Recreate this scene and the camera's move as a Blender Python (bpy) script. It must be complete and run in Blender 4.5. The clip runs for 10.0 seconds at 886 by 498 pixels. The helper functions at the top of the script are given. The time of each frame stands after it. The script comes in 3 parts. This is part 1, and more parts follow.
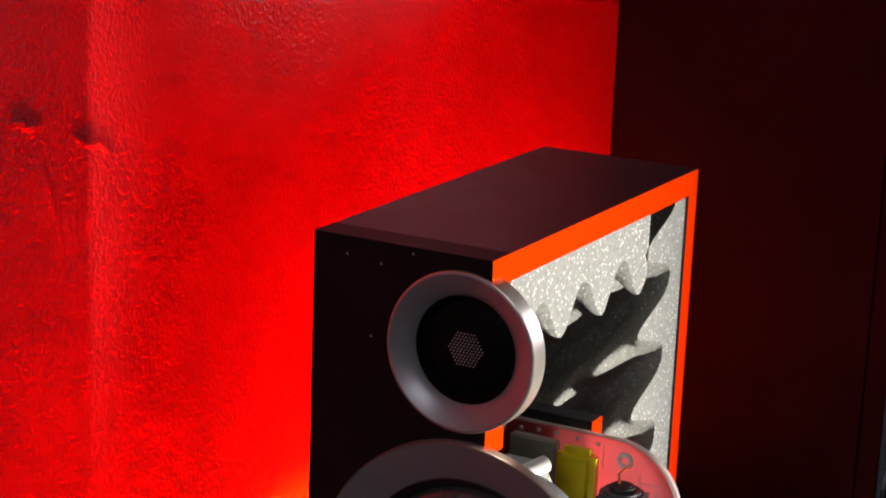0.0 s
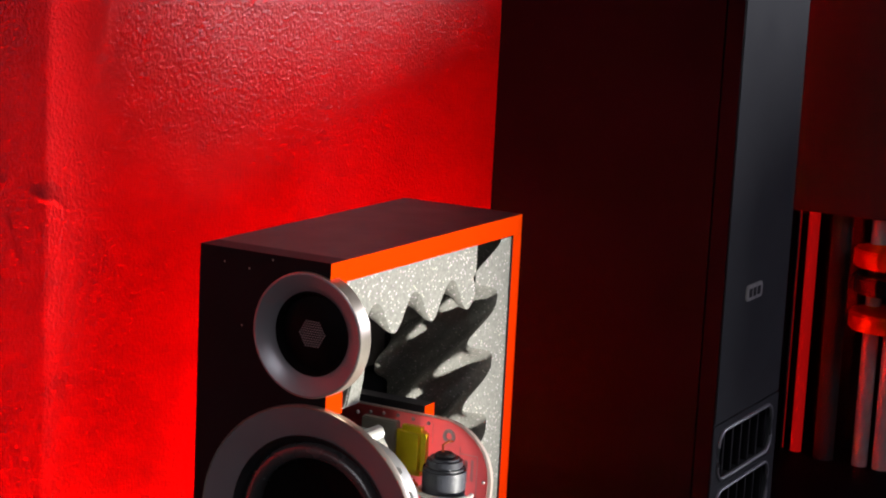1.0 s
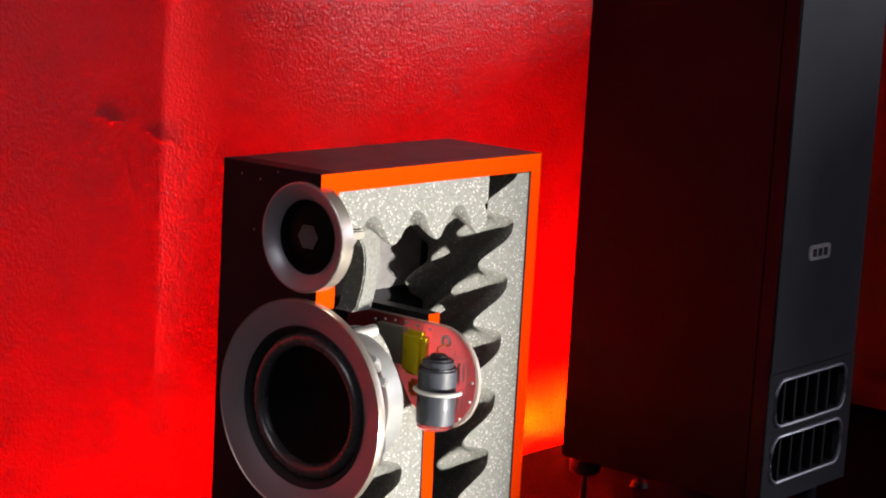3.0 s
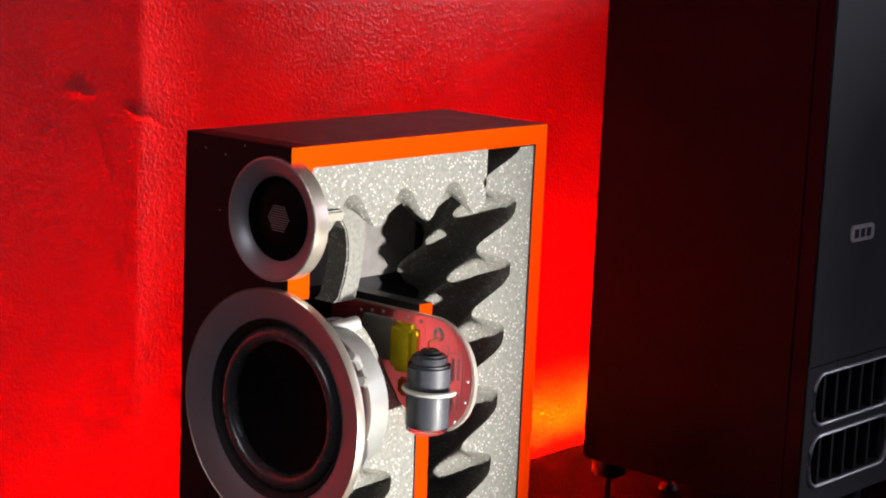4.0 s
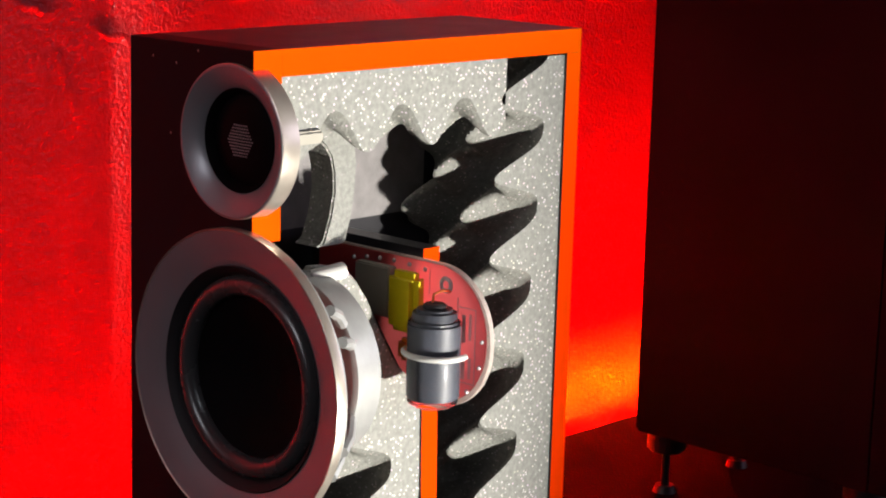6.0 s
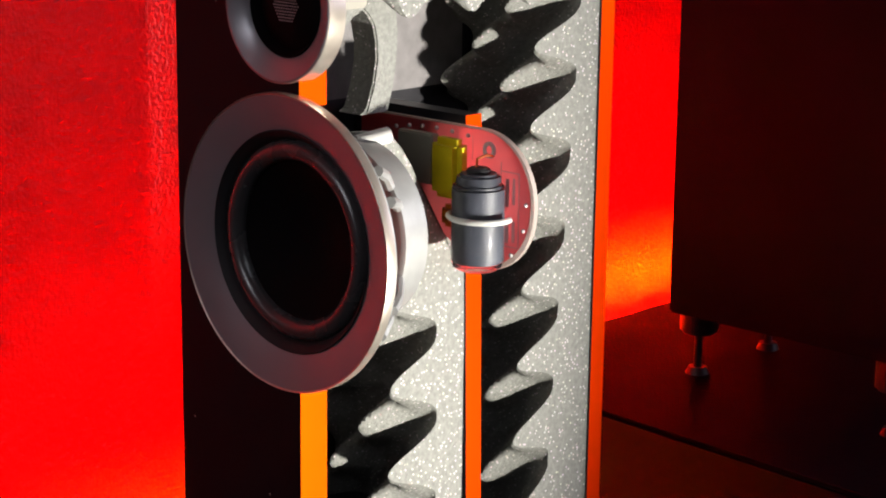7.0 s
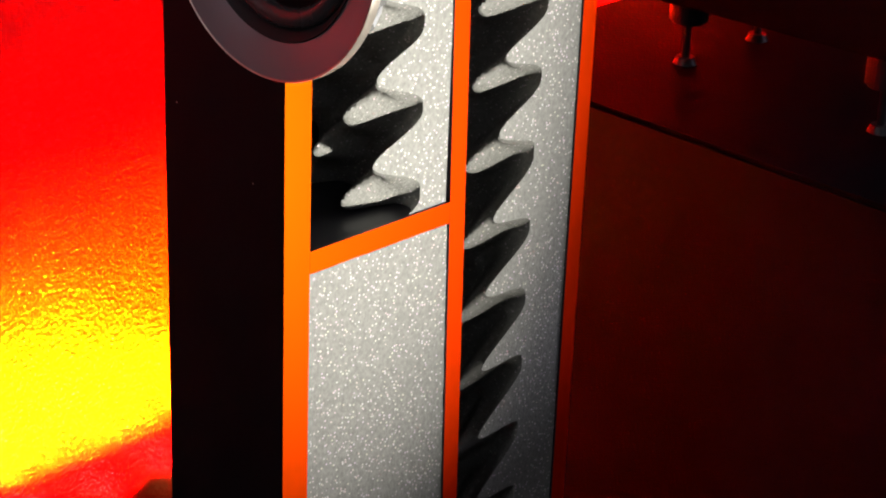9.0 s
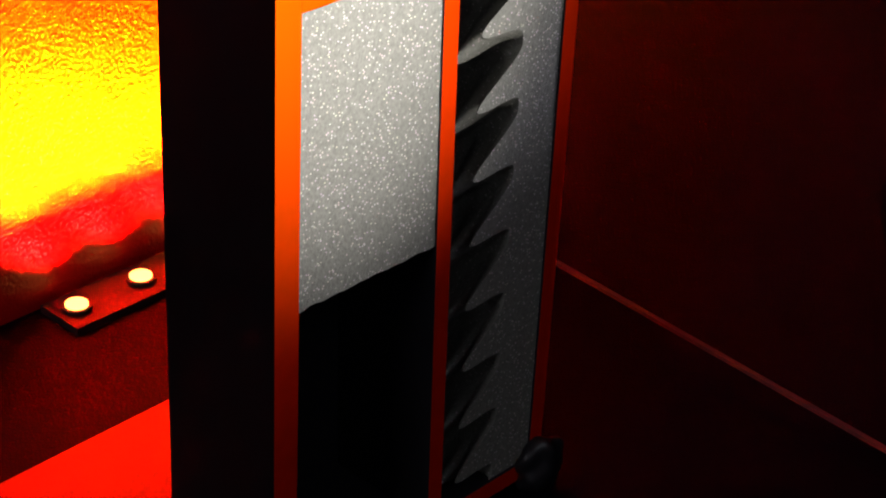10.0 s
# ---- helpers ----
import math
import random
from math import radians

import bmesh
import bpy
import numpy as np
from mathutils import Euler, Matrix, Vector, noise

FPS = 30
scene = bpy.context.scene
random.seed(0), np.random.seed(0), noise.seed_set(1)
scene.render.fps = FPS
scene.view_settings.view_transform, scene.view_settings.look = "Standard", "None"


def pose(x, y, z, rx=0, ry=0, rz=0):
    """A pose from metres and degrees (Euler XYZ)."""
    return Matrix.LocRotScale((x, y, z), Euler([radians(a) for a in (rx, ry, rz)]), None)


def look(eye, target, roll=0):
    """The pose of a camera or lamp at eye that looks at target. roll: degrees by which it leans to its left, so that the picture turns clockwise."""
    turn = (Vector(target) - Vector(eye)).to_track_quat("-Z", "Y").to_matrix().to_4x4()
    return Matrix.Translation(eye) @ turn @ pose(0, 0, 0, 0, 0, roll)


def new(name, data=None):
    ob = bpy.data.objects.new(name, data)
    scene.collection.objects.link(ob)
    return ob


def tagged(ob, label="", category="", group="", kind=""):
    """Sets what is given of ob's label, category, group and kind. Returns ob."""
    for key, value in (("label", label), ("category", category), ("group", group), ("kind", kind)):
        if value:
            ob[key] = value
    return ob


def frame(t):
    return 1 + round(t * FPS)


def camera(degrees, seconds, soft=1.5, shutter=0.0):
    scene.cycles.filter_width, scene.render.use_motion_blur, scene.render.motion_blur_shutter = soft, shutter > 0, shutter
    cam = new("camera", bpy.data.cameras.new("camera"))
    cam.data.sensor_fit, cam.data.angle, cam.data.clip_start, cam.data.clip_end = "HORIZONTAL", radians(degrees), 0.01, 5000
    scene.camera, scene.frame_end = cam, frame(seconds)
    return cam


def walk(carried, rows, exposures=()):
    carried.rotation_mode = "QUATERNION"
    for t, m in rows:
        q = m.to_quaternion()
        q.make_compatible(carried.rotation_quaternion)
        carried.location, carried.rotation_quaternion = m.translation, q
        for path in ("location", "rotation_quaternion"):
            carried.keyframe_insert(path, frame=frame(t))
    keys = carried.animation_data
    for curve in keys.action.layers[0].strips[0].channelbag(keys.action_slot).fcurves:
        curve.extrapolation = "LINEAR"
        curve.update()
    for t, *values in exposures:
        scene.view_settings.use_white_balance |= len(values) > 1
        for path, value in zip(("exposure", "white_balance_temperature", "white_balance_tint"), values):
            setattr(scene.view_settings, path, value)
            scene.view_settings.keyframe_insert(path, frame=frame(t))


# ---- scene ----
cam = camera(25.186, 10.0, soft=2.0)
walk(cam, [
    (0, look((0.5809, -0.9252, 1.2057), (-0.1070, 0.3529, 0.8274), 2.31)),
    (0.2, look((0.5878, -0.9665, 1.2091), (-0.0737, 0.3317, 0.8526), 2.82)),
    (0.4, look((0.5902, -1.0084, 1.2124), (-0.0348, 0.3134, 0.8771), 3.50)),
    (0.5, look((0.6093, -1.0298, 1.2129), (-0.0094, 0.2976, 0.8884), 3.61)),
    (0.6, look((0.6529, -1.0519, 1.2118), (0.0220, 0.2724, 0.8985), 3.14)),
    (0.8, look((0.7599, -1.1079, 1.2070), (0.0870, 0.2010, 0.9170), 2.51)),
    (1, look((0.8502, -1.1718, 1.1991), (0.1378, 0.1200, 0.9275), 2.86)),
    (1.2, look((0.9188, -1.2198, 1.1883), (0.1685, 0.0520, 0.9248), 2.80)),
    (1.4, look((0.9814, -1.2548, 1.1794), (0.1935, -0.0040, 0.9250), 3.03)),
    (1.5, look((1.0087, -1.2676, 1.1758), (0.2047, -0.0263, 0.9253), 3.19)),
    (1.6, look((1.0325, -1.2774, 1.1729), (0.2154, -0.0440, 0.9255), 3.10)),
    (1.8, look((1.0684, -1.2879, 1.1687), (0.2329, -0.0663, 0.9248), 3.10)),
    (2, look((1.0879, -1.2869, 1.1653), (0.2413, -0.0726, 0.9226), 3.60)),
    (2.2, look((1.0918, -1.2749, 1.1617), (0.2379, -0.0658, 0.9188), 3.75)),
    (2.4, look((1.0968, -1.2547, 1.1591), (0.2320, -0.0537, 0.9146), 4.32)),
    (2.5, look((1.1057, -1.2424, 1.1586), (0.2317, -0.0484, 0.9128), 4.53)),
    (2.6, look((1.1220, -1.2293, 1.1588), (0.2353, -0.0450, 0.9114), 4.24)),
    (2.8, look((1.1657, -1.1988, 1.1577), (0.2509, -0.0370, 0.9058), 3.54)),
    (3, look((1.2113, -1.1741, 1.1545), (0.2732, -0.0325, 0.8963), 3.23)),
    (3.1, look((1.2314, -1.1717, 1.1536), (0.2849, -0.0378, 0.8920), 2.90)),
    (3.2, look((1.2420, -1.1644, 1.1521), (0.2900, -0.0357, 0.8878), 2.61)),
    (4.3, look((1.0806, -0.9292, 1.0955), (0.1126, 0.1836, 0.8220), 2.55)),
    (4.4, look((1.0689, -0.9069, 1.0866), (0.1014, 0.2047, 0.8070), 2.45)),
    (4.5, look((1.0546, -0.8822, 1.0818), (0.0865, 0.2291, 0.8029), 2.20)),
    (4.6, look((1.0305, -0.8532, 1.0756), (0.0653, 0.2603, 0.7955), 1.94)),
    (4.8, look((0.9739, -0.7935, 1.0647), (0.0176, 0.3252, 0.7748), 1.82)),
    (5, look((0.9416, -0.7504, 1.0656), (-0.0139, 0.3631, 0.7540), 2.26)),
    (5.1, look((0.9479, -0.7423, 1.0741), (-0.0146, 0.3605, 0.7463), 2.41)),
    (5.2, look((0.9582, -0.7412, 1.0801), (-0.0120, 0.3517, 0.7419), 2.48)),
    (6.3, look((0.9768, -0.7750, 1.0230), (-0.0355, 0.2948, 0.7392), 1.26)),
    (6.4, look((0.9771, -0.7811, 1.0147), (-0.0343, 0.2892, 0.7292), 0.96)),
    (6.5, look((0.9767, -0.7869, 1.0077), (-0.0318, 0.2842, 0.7152), 0.65)),
    (6.6, look((0.9766, -0.7890, 1.0066), (-0.0301, 0.2808, 0.7032), 0.48)),
    (6.8, look((0.9766, -0.7892, 1.0091), (-0.0274, 0.2760, 0.6815), 0.49)),
    (7, look((0.9775, -0.7896, 1.0105), (-0.0232, 0.2719, 0.6613), 0.73)),
    (7.2, look((0.9802, -0.7914, 1.0128), (-0.0160, 0.2675, 0.6435), 0.83)),
    (7.4, look((0.9826, -0.7938, 1.0154), (-0.0081, 0.2633, 0.6268), 1.01)),
    (7.5, look((0.9830, -0.7949, 1.0164), (-0.0048, 0.2614, 0.6184), 1.11)),
    (7.6, look((0.9825, -0.7957, 1.0170), (-0.0024, 0.2598, 0.6097), 1.13)),
    (7.8, look((0.9794, -0.7962, 1.0172), (0.0006, 0.2576, 0.5913), 1.21)),
    (8, look((0.9753, -0.7948, 1.0164), (0.0024, 0.2568, 0.5719), 1.41)),
    (8.2, look((0.9718, -0.7912, 1.0151), (0.0045, 0.2573, 0.5514), 1.38)),
    (8.4, look((0.9682, -0.7864, 1.0141), (0.0070, 0.2576, 0.5280), 1.54)),
    (8.5, look((0.9661, -0.7841, 1.0140), (0.0086, 0.2570, 0.5146), 1.66)),
    (8.6, look((0.9636, -0.7820, 1.0144), (0.0105, 0.2556, 0.4997), 1.69)),
    (8.8, look((0.9584, -0.7783, 1.0152), (0.0154, 0.2513, 0.4667), 1.89)),
    (9, look((0.9539, -0.7747, 1.0140), (0.0230, 0.2470, 0.4313), 2.30)),
    (9.2, look((0.9546, -0.7721, 1.0137), (0.0338, 0.2399, 0.3989), 2.42)),
    (9.4, look((0.9539, -0.7704, 1.0146), (0.0417, 0.2313, 0.3707), 2.57)),
    (9.5, look((0.9537, -0.7690, 1.0150), (0.0477, 0.2279, 0.3552), 2.63)),
    (9.6, look((0.9519, -0.7671, 1.0153), (0.0528, 0.2242, 0.3378), 2.54)),
    (9.8, look((0.9476, -0.7636, 1.0141), (0.0639, 0.2153, 0.2992), 2.51)),
    (10, look((0.9436, -0.7577, 1.0057), (0.0777, 0.2050, 0.2485), 3.01)),
])

# world, lights
world = bpy.data.worlds.new("dim_room")
scene.world = world
world.use_nodes = True
world.node_tree.nodes["Background"].inputs[0].default_value = (0.6, 0.32, 0.85, 1)
world.node_tree.nodes["Background"].inputs[1].default_value = 0.09


def lamp(name, kind, m, energy, colour, **settings):
    data = bpy.data.lights.new(name, kind)
    data.energy, data.color = energy, colour
    for key, value in settings.items():
        setattr(data, key, value)
    ob = new(name, data)
    ob.matrix_world = m
    return ob


# the low spotlight that stands before the platform and lights the cut-open side from below and behind
lamp("stand_spotlight", "SPOT", look((1.60, 0.36, 0.20), (0.11, 0.06, 0.785)) @ Matrix.Diagonal((0.70, 1.22, 1, 1)), 318, (1.0, 0.96, 0.88), spot_size=radians(32), spot_blend=1.0, shadow_soft_size=0.035)
# dim soft fill added in front to brighten the driver rings, no source seen
lamp("front_fill_light", "AREA", look((0.5, -2.9, 1.9), (0.05, 0.0, 0.75)), 19, (0.95, 0.93, 1.0), shape="RECTANGLE", size=1.0, size_y=1.4)
# daylight through the window of the north wall
lamp("window_light", "AREA", look((2.0, 4.2, 1.6), (-0.3, 0.8, 1.0)), 95, (0.9, 0.9, 1.0), shape="RECTANGLE", size=1.0, size_y=1.1)
# dim cool panel added by the east wall to give the red wall more sheen
lamp("sheen_fill_light", "AREA", look((2.55, 2.9, 1.40), (-0.385, 2.9, 1.36)), 15, (0.78, 0.72, 1.0), shape="RECTANGLE", size=2.0, size_y=1.2)
# dim cool fill added from above, out of view and without a known fixture
lamp("overhead_fill_light", "AREA", look((2.3, -0.3, 2.6), (0.2, 1.2, 0.6)), 8, (0.86, 0.9, 1.0), shape="RECTANGLE", size=0.6, size_y=1.2)


# materials
def material(name, colour, rough=0.5, metal=0.0, spec=0.5, vary=0.12, scale=40.0, bump=0.0, bump_scale=300.0, coat=0.0):
    m = bpy.data.materials.new(name)
    m.use_nodes = True
    t = m.node_tree
    b = t.nodes["Principled BSDF"]
    b.inputs["Roughness"].default_value = rough
    b.inputs["Metallic"].default_value = metal
    b.inputs["Specular IOR Level"].default_value = spec
    b.inputs["Coat Weight"].default_value = coat
    co = t.nodes.new("ShaderNodeTexCoord")
    n = t.nodes.new("ShaderNodeTexNoise")
    n.inputs["Scale"].default_value, n.inputs["Detail"].default_value = scale, 6
    t.links.new(co.outputs["Object"], n.inputs["Vector"])
    ramp = t.nodes.new("ShaderNodeMapRange")
    ramp.inputs["From Min"].default_value, ramp.inputs["From Max"].default_value = 0.3, 0.7
    ramp.inputs["To Min"].default_value, ramp.inputs["To Max"].default_value = 1 - vary, 1 + vary
    t.links.new(n.outputs["Fac"], ramp.inputs["Value"])
    mul = t.nodes.new("ShaderNodeVectorMath")
    mul.operation = "SCALE"
    mul.inputs[0].default_value = colour
    t.links.new(ramp.outputs["Result"], mul.inputs["Scale"])
    t.links.new(mul.outputs["Vector"], b.inputs["Base Color"])
    r = t.nodes.new("ShaderNodeMapRange")
    r.inputs["To Min"].default_value, r.inputs["To Max"].default_value = max(0.02, rough * 0.8), min(1, rough * 1.2)
    t.links.new(n.outputs["Fac"], r.inputs["Value"])
    t.links.new(r.outputs["Result"], b.inputs["Roughness"])
    if bump:
        f = t.nodes.new("ShaderNodeTexNoise")
        f.inputs["Scale"].default_value, f.inputs["Detail"].default_value = bump_scale, 3
        t.links.new(co.outputs["Object"], f.inputs["Vector"])
        bp = t.nodes.new("ShaderNodeBump")
        bp.inputs["Strength"].default_value, bp.inputs["Distance"].default_value = bump, 0.002
        t.links.new(f.outputs["Fac"], bp.inputs["Height"])
        t.links.new(bp.outputs["Normal"], b.inputs["Normal"])
    return m


def foam_material(name, dark, light, speck, scale):
    """Open-cell foam: a mottled grey with fine bright cell walls."""
    m = material(name, dark, 0.75, bump=0.6, bump_scale=scale * 0.8, vary=0.2, scale=300)
    t = m.node_tree
    b = t.nodes["Principled BSDF"]
    co = next(n for n in t.nodes if n.type == "TEX_COORD")
    base = b.inputs["Base Color"].links[0].from_socket
    grains = t.nodes.new("ShaderNodeTexVoronoi")
    grains.inputs["Scale"].default_value = scale
    t.links.new(co.outputs["Object"], grains.inputs["Vector"])
    near = t.nodes.new("ShaderNodeMapRange")
    near.inputs["From Min"].default_value, near.inputs["From Max"].default_value = 0.55, 0.1
    t.links.new(grains.outputs["Distance"], near.inputs["Value"])
    pick = t.nodes.new("ShaderNodeSeparateColor")
    t.links.new(grains.outputs["Color"], pick.inputs["Color"])
    rare = t.nodes.new("ShaderNodeMapRange")
    rare.inputs["From Min"].default_value, rare.inputs["From Max"].default_value = 1 - speck, 1 - speck * 0.5
    t.links.new(pick.outputs["Red"], rare.inputs["Value"])
    both = t.nodes.new("ShaderNodeMath")
    both.operation = "MULTIPLY"
    t.links.new(near.outputs["Result"], both.inputs[0])
    t.links.new(rare.outputs["Result"], both.inputs[1])
    mix = t.nodes.new("ShaderNodeMix")
    mix.data_type = "RGBA"
    t.links.new(both.outputs["Value"], mix.inputs["Factor"])
    t.links.new(base, mix.inputs[6])
    tint = t.nodes.new("ShaderNodeMix")
    tint.data_type = "RGBA"
    tint.inputs["Factor"].default_value = 0.22
    tint.inputs[6].default_value = (*light, 1)
    t.links.new(grains.outputs["Color"], tint.inputs[7])
    t.links.new(tint.outputs[2], mix.inputs[7])
    t.links.new(mix.outputs[2], b.inputs["Base Color"])
    return m


def tinted_gloss_paint(name, colour, gloss_tint, rough, share):
    """Red lacquer with its brightly lit orange put into a tinted gloss, strongest towards the lamp's mirror direction.
    """
    m = material(name, colour, 0.5, spec=0.0, vary=0.08, scale=70, bump=0.1, bump_scale=250)
    t = m.node_tree
    b = t.nodes["Principled BSDF"]
    out = next(n for n in t.nodes if n.type == "OUTPUT_MATERIAL")
    g = t.nodes.new("ShaderNodeBsdfAnisotropic")
    g.inputs["Color"].default_value = (*gloss_tint, 1)
    g.inputs["Roughness"].default_value = rough
    mix = t.nodes.new("ShaderNodeMixShader")
    mix.inputs["Fac"].default_value = share
    t.links.new(b.outputs["BSDF"], mix.inputs[1])
    t.links.new(g.outputs["BSDF"], mix.inputs[2])
    t.links.new(mix.outputs["Shader"], out.inputs["Surface"])
    return m


def let_through(m, colour, share):
    """Let a thin sheet pass light from behind, as bare fibreglass does."""
    t = m.node_tree
    out = next(n for n in t.nodes if n.type == "OUTPUT_MATERIAL")
    thin = t.nodes.new("ShaderNodeBsdfTranslucent")
    thin.inputs["Color"].default_value = (*colour, 1)
    mix = t.nodes.new("ShaderNodeMixShader")
    mix.inputs["Fac"].default_value = share
    t.links.new(t.nodes["Principled BSDF"].outputs["BSDF"], mix.inputs[1])
    t.links.new(thin.outputs["BSDF"], mix.inputs[2])
    t.links.new(mix.outputs["Shader"], out.inputs["Surface"])


def glow(name, colour, strength):
    m = bpy.data.materials.new(name)
    m.use_nodes = True
    b = m.node_tree.nodes["Principled BSDF"]
    b.inputs["Base Color"].default_value = (*[0.3 * c for c in colour], 1)
    b.inputs["Emission Color"].default_value = (*colour, 1)
    b.inputs["Emission Strength"].default_value = strength
    return m


RED_WALL = material("red_wall_paint", (0.56, 0.0080, 0.011), 0.25, spec=0.5, vary=0.10, scale=5, bump=0.85, bump_scale=250)
BLACK_VINYL = material("black_vinyl", (0.012, 0.011, 0.014), 0.42, vary=0.2, scale=30, bump=0.1, bump_scale=700)
BLACK_MATT = material("black_matt", (0.010, 0.009, 0.011), 0.7, vary=0.25, scale=60)
BAFFLE = material("satin_black_lacquer", (0.006, 0.006, 0.008), 0.5, spec=0.12, vary=0.2, scale=25)
# plain red edges; the orange gloss colour imitates strong light on them
CUT_RED = tinted_gloss_paint("red_cut_edge_paint_lit_tint", (0.80, 0.010, 0.001), (1.0, 0.52, 0.0), 0.31, 0.26)
FOAM = foam_material("grey_foam", (0.215, 0.215, 0.194), (0.74, 0.74, 0.72), 0.15, 560)
FELT = material("grey_felt", (0.22, 0.205, 0.205), 0.9, vary=0.15, scale=90, bump=0.4, bump_scale=900)
TRIM = material("satin_grey_trim", (0.27, 0.27, 0.29), 0.34, metal=0.4, vary=0.06, scale=20)
RIM = material("bright_turned_rim", (0.62, 0.55, 0.47), 0.3, metal=0.8, vary=0.1, scale=60)
RUBBER = material("black_rubber_surround", (0.05, 0.05, 0.052), 0.27, spec=0.9, vary=0.1, scale=40)
CONE = material("black_coated_cone", (0.004, 0.0035, 0.004), 0.75, spec=0.06, vary=0.2, scale=50, bump=0.15, bump_scale=400)
CAST = material("pale_cast_alloy", (0.34, 0.34, 0.33), 0.4, metal=0.35, vary=0.1, scale=60, bump=0.08, bump_scale=200)
PCB = material("red_circuit_board", (0.72, 0.09, 0.10), 0.35, vary=0.12, scale=120, coat=0.5)
let_through(PCB, (1.0, 0.42, 0.42), 0.75)
SILK = material("pale_silkscreen_print", (0.75, 0.42, 0.42), 0.5, vary=0.1)
THROAT = material("black_waveguide", (0.004, 0.0035, 0.004), 0.6, spec=0.05, vary=0.2)
BOARD_EDGE = material("cream_board_edge", (0.45, 0.40, 0.36), 0.5, vary=0.1)
let_through(BOARD_EDGE, (1.0, 0.9, 0.85), 0.4)
CREAM = material("cream_plastic", (0.32, 0.30, 0.25), 0.45, vary=0.06)
YELLOW = material("yellow_capacitor_film", (0.66, 0.52, 0.006), 0.4, vary=0.12, scale=60, coat=0.15)
CAP_GREY = material("slate_grey_capacitor_sleeve", (0.035, 0.039, 0.052), 0.5, vary=0.15, scale=60)
AMBER = material("amber_capacitor_film", (0.55, 0.16, 0.005), 0.35, vary=0.12, scale=60, coat=0.2)
CLEAR = material("clear_shrink_sleeve", (1.0, 1.0, 1.0), 0.06, vary=0.0)
CLEAR.node_tree.nodes["Principled BSDF"].inputs["Transmission Weight"].default_value = 1.0
CLEAR.node_tree.nodes["Principled BSDF"].inputs["IOR"].default_value = 1.12
WHITE = material("white_nylon", (0.62, 0.62, 0.59), 0.35, vary=0.05)
CHROME = material("polished_metal", (0.75, 0.75, 0.75), 0.18, metal=1.0, vary=0.05)
COPPER = material("copper_wire", (0.6, 0.22, 0.08), 0.35, metal=0.9, vary=0.2)
# near-black against the charcoal front: the side's shade is put into the colour
SPEAKER_SHADED_SIDE = material("shaded_charcoal_side", (0.0035, 0.0035, 0.006), 0.6, spec=0.015, vary=0.2, scale=12)
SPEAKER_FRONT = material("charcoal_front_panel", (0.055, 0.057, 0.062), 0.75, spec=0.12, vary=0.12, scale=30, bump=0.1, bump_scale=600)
BADGE = material("brushed_badge", (0.5, 0.48, 0.46), 0.4, metal=0.2, vary=0.2, scale=300)
PLATFORM = material("dark_laminate", (0.0035, 0.0035, 0.006), 0.55, spec=0.01, vary=0.3, scale=14, bump=0.1, bump_scale=300)
FLOOR = material("dark_floor", (0.0025, 0.0025, 0.005), 0.55, spec=0.01, vary=0.35, scale=10, bump=0.15, bump_scale=200)
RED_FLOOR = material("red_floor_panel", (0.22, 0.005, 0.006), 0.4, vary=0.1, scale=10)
DARK_WALL = material("dark_room_wall", (0.03, 0.026, 0.032), 0.8, vary=0.2, scale=6)
SILVER = material("silver_anodised", (0.55, 0.52, 0.53), 0.35, metal=0.3, vary=0.1, scale=60)
GLOSS_BLACK = material("gloss_black_lacquer", (0.008, 0.006, 0.008), 0.12, vary=0.1)
LED_GLOW = glow("led_glow", (1.0, 0.38, 0.08), 6.0)
RED_TUBE = glow("red_tube_glow", (1.0, 0.008, 0.008), 0.25)


# mesh helpers
def box(bm, x0, x1, y0, y1, z0, z1):
    r = bmesh.ops.create_cube(bm, size=1, matrix=Matrix.LocRotScale(((x0 + x1) / 2, (y0 + y1) / 2, (z0 + z1) / 2), None, (x1 - x0, y1 - y0, z1 - z0)))
    return r["verts"]


def cylinder(bm, p, q, r0, r1=None, n=32):
    p, q = Vector(p), Vector(q)
    m = Matrix.Translation((p + q) / 2) @ (q - p).to_track_quat("Z", "Y").to_matrix().to_4x4()
    bmesh.ops.create_cone(bm, cap_ends=True, segments=n, radius1=r0, radius2=r0 if r1 is None else r1, depth=(q - p).length, matrix=m)


def lathe(bm, cx, cz, profile, n=96):
    """Turn a profile of (radius, y) about the axis through cx, cz that runs along y."""
    rings = []
    for r, y in profile:
        if r < 1e-5:
            rings.append([bm.verts.new((cx, y, cz))] * n)
        else:
            rings.append([bm.verts.new((cx + r * math.cos(2 * math.pi * k / n), y, cz + r * math.sin(2 * math.pi * k / n))) for k in range(n)])
    for a, b in zip(rings, rings[1:]):
        for k in range(n):
            j = (k + 1) % n
            corners = list(dict.fromkeys((a[k], b[k], b[j], a[j])))
            if len(corners) > 2:
                bm.faces.new(corners)


def tube(bm, points, radius, n=10):
    """A round bar along smooth points."""
    pts = [Vector(p) for p in points]
    rings = []
    for i, p in enumerate(pts):
        d = (pts[min(i + 1, len(pts) - 1)] - pts[max(i - 1, 0)]).normalized()
        q = d.to_track_quat("Z", "Y").to_matrix()
        rings.append([bm.verts.new(p + q @ Vector((radius * math.cos(2 * math.pi * k / n), radius * math.sin(2 * math.pi * k / n), 0))) for k in range(n)])
    for a, b in zip(rings, rings[1:]):
        for k in range(n):
            bm.faces.new((a[k], a[(k + 1) % n], b[(k + 1) % n], b[k]))
    bm.faces.new(rings[0][::-1])
    bm.faces.new(rings[-1])


